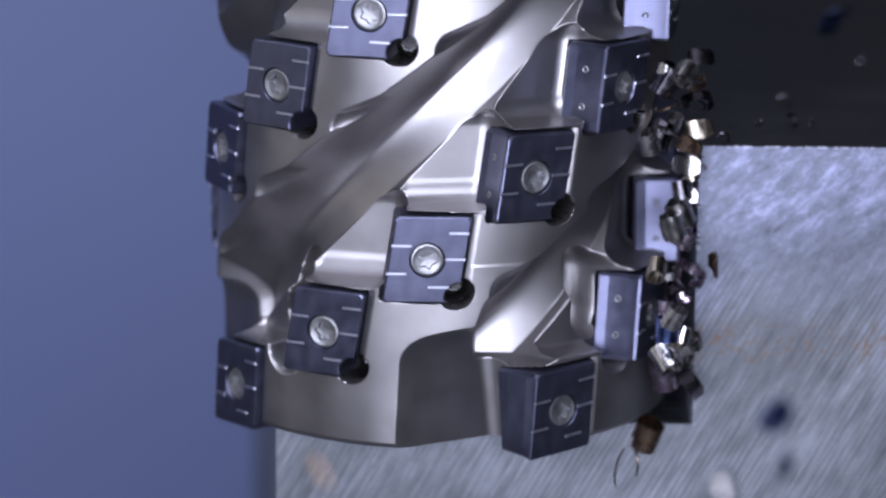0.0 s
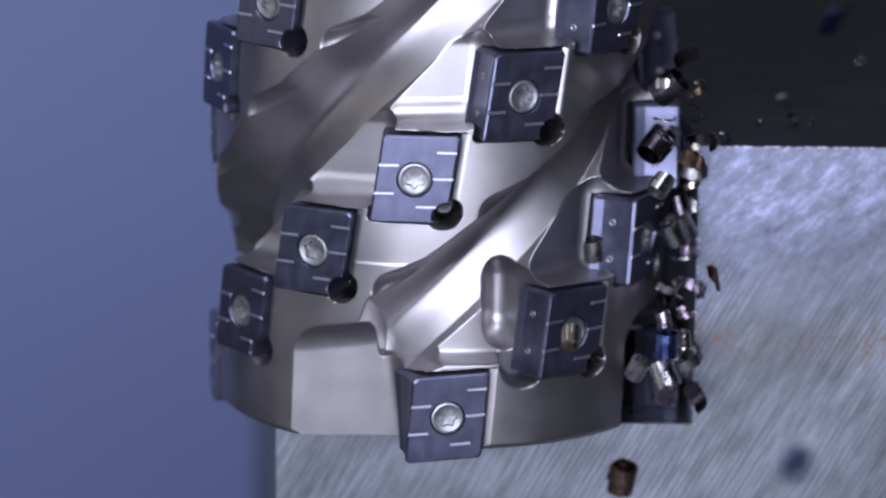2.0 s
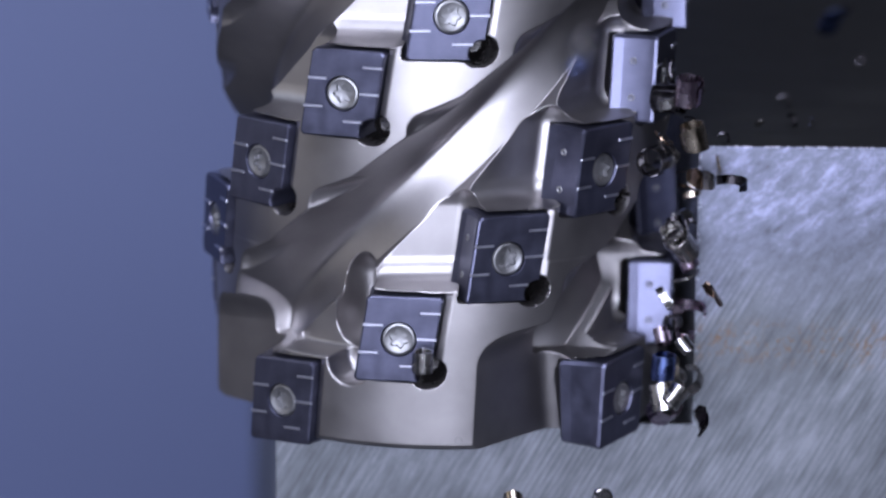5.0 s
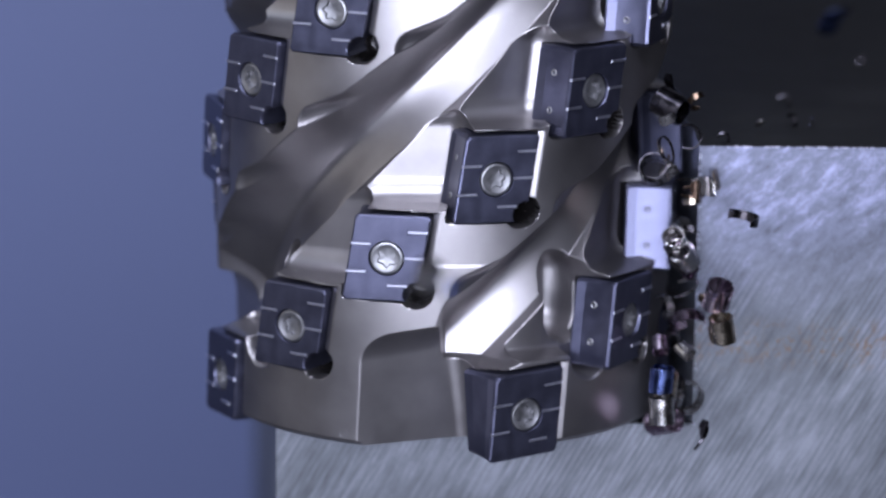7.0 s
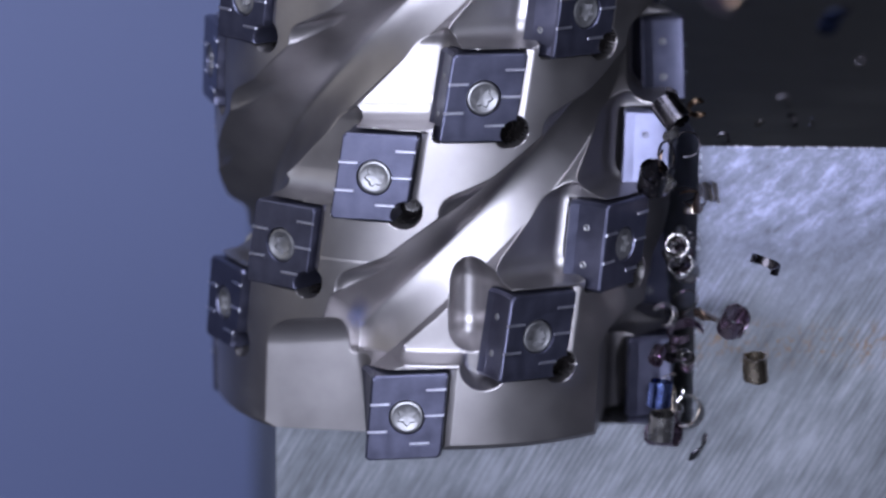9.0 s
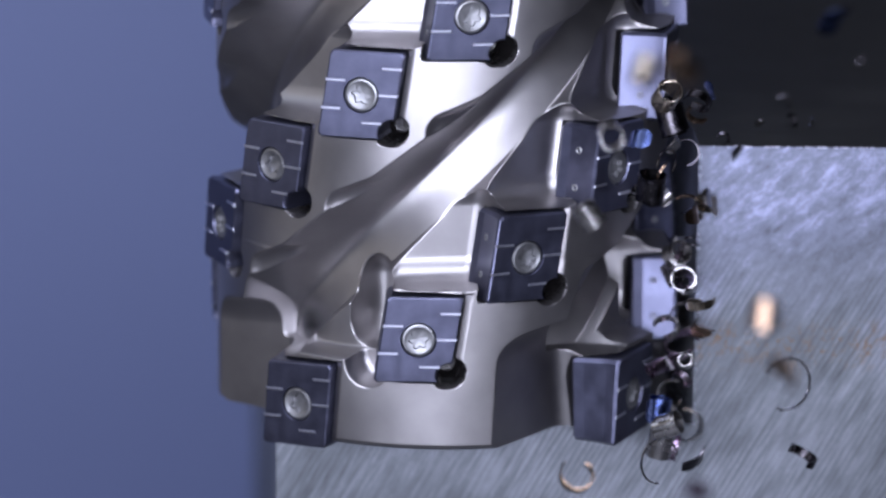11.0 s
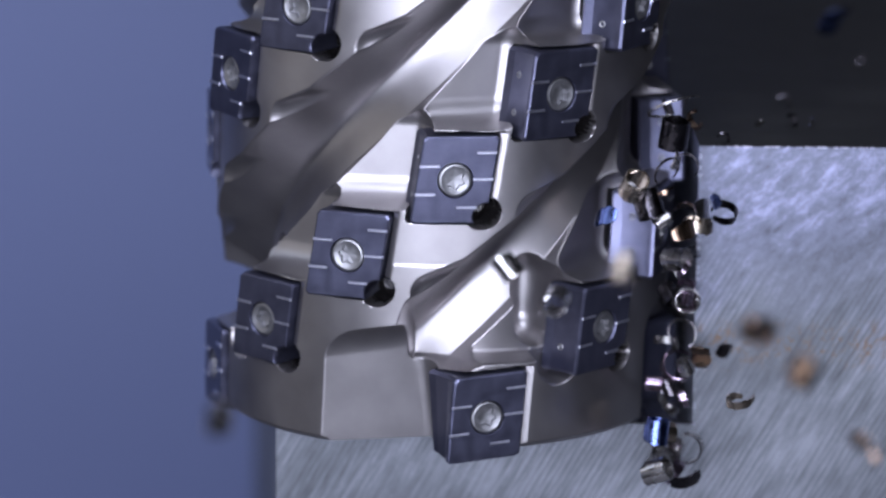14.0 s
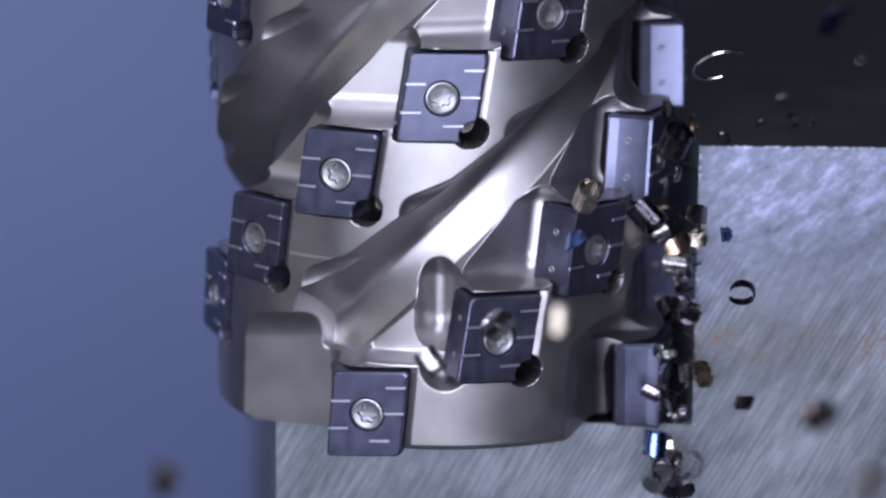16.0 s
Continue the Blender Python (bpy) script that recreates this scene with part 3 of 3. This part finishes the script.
    fly("coil", 1.4, "steel", [(0, 29.6, -36, 80), (8.7, 28, -36, 65.4), (10.8, 27.6, -36, 7.7), (12, 26.9, -36, 4.3), (13, 26.8, -36, 2.4), (14, 26.3, -36, 0.5), (14.6, 25.5, -36, -2), (15.6, 23.7, -36, -10)])
    fly("curl", 1.5, "brown", [(0, 12.9, -60, 80.9), (8.7, 13.2, -60, 68.5), (10.8, 15.5, -60, 8), (11.2, 16.2, -60, 7.3), (12, 16.9, -60, 5.3), (12.8, 17.7, -60, -0.8)])
    fly("ring", 2.3, "steel", [(0, 24.4, -36, 78.7), (8.7, 26, -36, 65.4), (10.8, 26.6, -36, 2), (11.2, 27.1, -36, 1.3), (12, 28.6, -36, -8.5)])
    fly("flake", 1.8, "purple", [(0, 27.8, -75, 82.5), (8.7, 30.5, -75, 70.6), (10.8, 28.5, -75, 13), (11.4, 28.9, -75, 11.9), (12.2, 30, -75, 4.2)])
    fly("coil", 1.3, "steel", [(0, 19.1, -60, 80.9), (8.7, 20.6, -60, 68.5), (11, 16.3, -60, 37.8), (12, 11.7, -60, 35.8), (12.5, 10.4, -60, 34.8), (13.5, 7.5, -60, 33.8), (14.5, 6.4, -60, 29.6), (15, 2.9, -60, 27.8), (16, -1.4, -60, 20.6)])
    fly("coil", 1.3, "steel", [(0, -86.9, -87.8, 47.6), (9.5, -58.6, -83.2, 39.7), (10.8, -13.5, -80.2, 32.1), (11.4, -17, -81.7, 26.8), (12, -19.7, -82.6, 23.9), (12.5, -21.3, -82.9, 23.2), (13, -22.7, -83.4, 21.9), (13.6, -23.8, -83.8, 20.6), (14, -23.7, -83.9, 20.2), (14.5, -25.3, -84.6, 18.4), (15, -26.6, -85, 17.3), (16, -29.4, -86.2, 14.2)])
    fly("flake", 1.6, "blue", [(0, 90, -213.5, 700), (10, 36, -211.2, 200), (11.1, 23.8, -208.3, 93.5), (11.3, 12, -211.9, 66.4), (11.5, 5.8, -213.8, 57.9), (11.6, 2.5, -214.4, 55.6), (11.8, -5, -217.6, 45.8), (12.2, -20, -231.5, 16.4)])
    fly("coil", 1.5, "straw", [(0, 26.9, -28, 77.9), (8.7, 27.2, -28, 65.7), (11.5, 27.1, -28, 41.6), (13, 26.1, -28, 35.5), (14, 23.4, -28, 34.6), (14.5, 21.9, -28, 34.1), (15, 20.7, -28, 34.4), (16, 17.7, -28, 33.3)])
    fly("flake", 1.5, "blue", [(0, 25.4, -30, 79.4), (8.7, 26.4, -30, 67.3), (11.5, 25.1, -30, 34.9), (13, 23.6, -30, 30.2), (14, 21.6, -30, 30.2), (14.5, 20.4, -30, 29), (15, 19.8, -30, 28.3), (16, 18, -30, 27.2)])
    fly("ring", 2.6, "steel", [(0, 27.7, -26, 77.7), (11, 27.5, -26, 61.4), (13, 27.8, -26, 46.8), (14, 28, -26, 43.7), (14.5, 29.1, -26, 44), (15, 30.4, -26, 45.8), (16, 33.4, -26, 48.9)])
    fly("coil", 1.4, "steel", [(0, 18.2, -54, 80.4), (8.7, 19.7, -54, 69), (12.5, 16.6, -54, 30.6), (13.5, 14.1, -54, 27.2), (14.5, 11.7, -54, 25.5), (15, 9.4, -54, 24.9), (16, 6.4, -54, 23.4)])
    fly("coil", 1.4, "straw", [(0, 20.8, -63, 81.3), (8.7, 22.3, -63, 70.2), (13.5, 21.2, -63, 35.3), (15, 16.6, -63, 28.8), (16, 13.2, -63, 26.4)])
    fly("flake", 1.2, "dark", [(0, 34.6, -54, 80.5), (8.7, 33.7, -54, 67.9), (13, 30.4, -54, 24.7), (14.5, 32, -54, 20.1), (15, 33.2, -54, 18.3), (16, 33.7, -54, 15)])
    fly("coil", 1.4, "brown", [(0, 26.3, -72, 82.2), (8.7, 25.4, -72, 70.2), (12, 25.6, -72, 48.7), (13, 26.9, -72, 39.3), (14.5, 38.4, -72, 23.2), (15.4, 40.5, -72, 20.2), (16, 41.8, -72, 18)])
    fly("flake", 1.2, "blue", [(0, 37.6, -36, 78.8), (8.7, 35.4, -36, 65.5), (13, 32.3, -36, 36.2), (14.5, 35, -36, 34), (15, 34.5, -36, 32.6), (16, 35.5, -36, 30.6)])
    fly("coil", 1.3, "steel", [(0, 66, -84, 110.0), (14.6, 58.5, -84, 30), (15.2, 52.4, -84, 18.8), (16, 45.9, -84, 14.2)])
    fly("curl", 1.4, "dark", [(0, 32.4, -26, 79.1), (8.7, 30.8, -26, 64.2), (11.5, 30.6, -26, 40.5), (12.5, 32.4, -26, 35.4), (13.2, 33, -26, 34.2), (14.5, 35.3, -26, 27.8), (16, 36.9, -26, 20.6)])
    fly("curl", 1.3, "straw", [(0, 30.9, -28, 79.3), (8.7, 29.6, -28, 64.4), (10.8, 31.5, -28, 21), (11.5, 32.3, -28, 18.5), (12.5, 33.5, -28, 17.5), (13.5, 35.6, -28, 12.4), (15, 39.7, -28, -6.6), (16, 41.6, -28, -21.4)])
    swarf(38, 33)


motions()
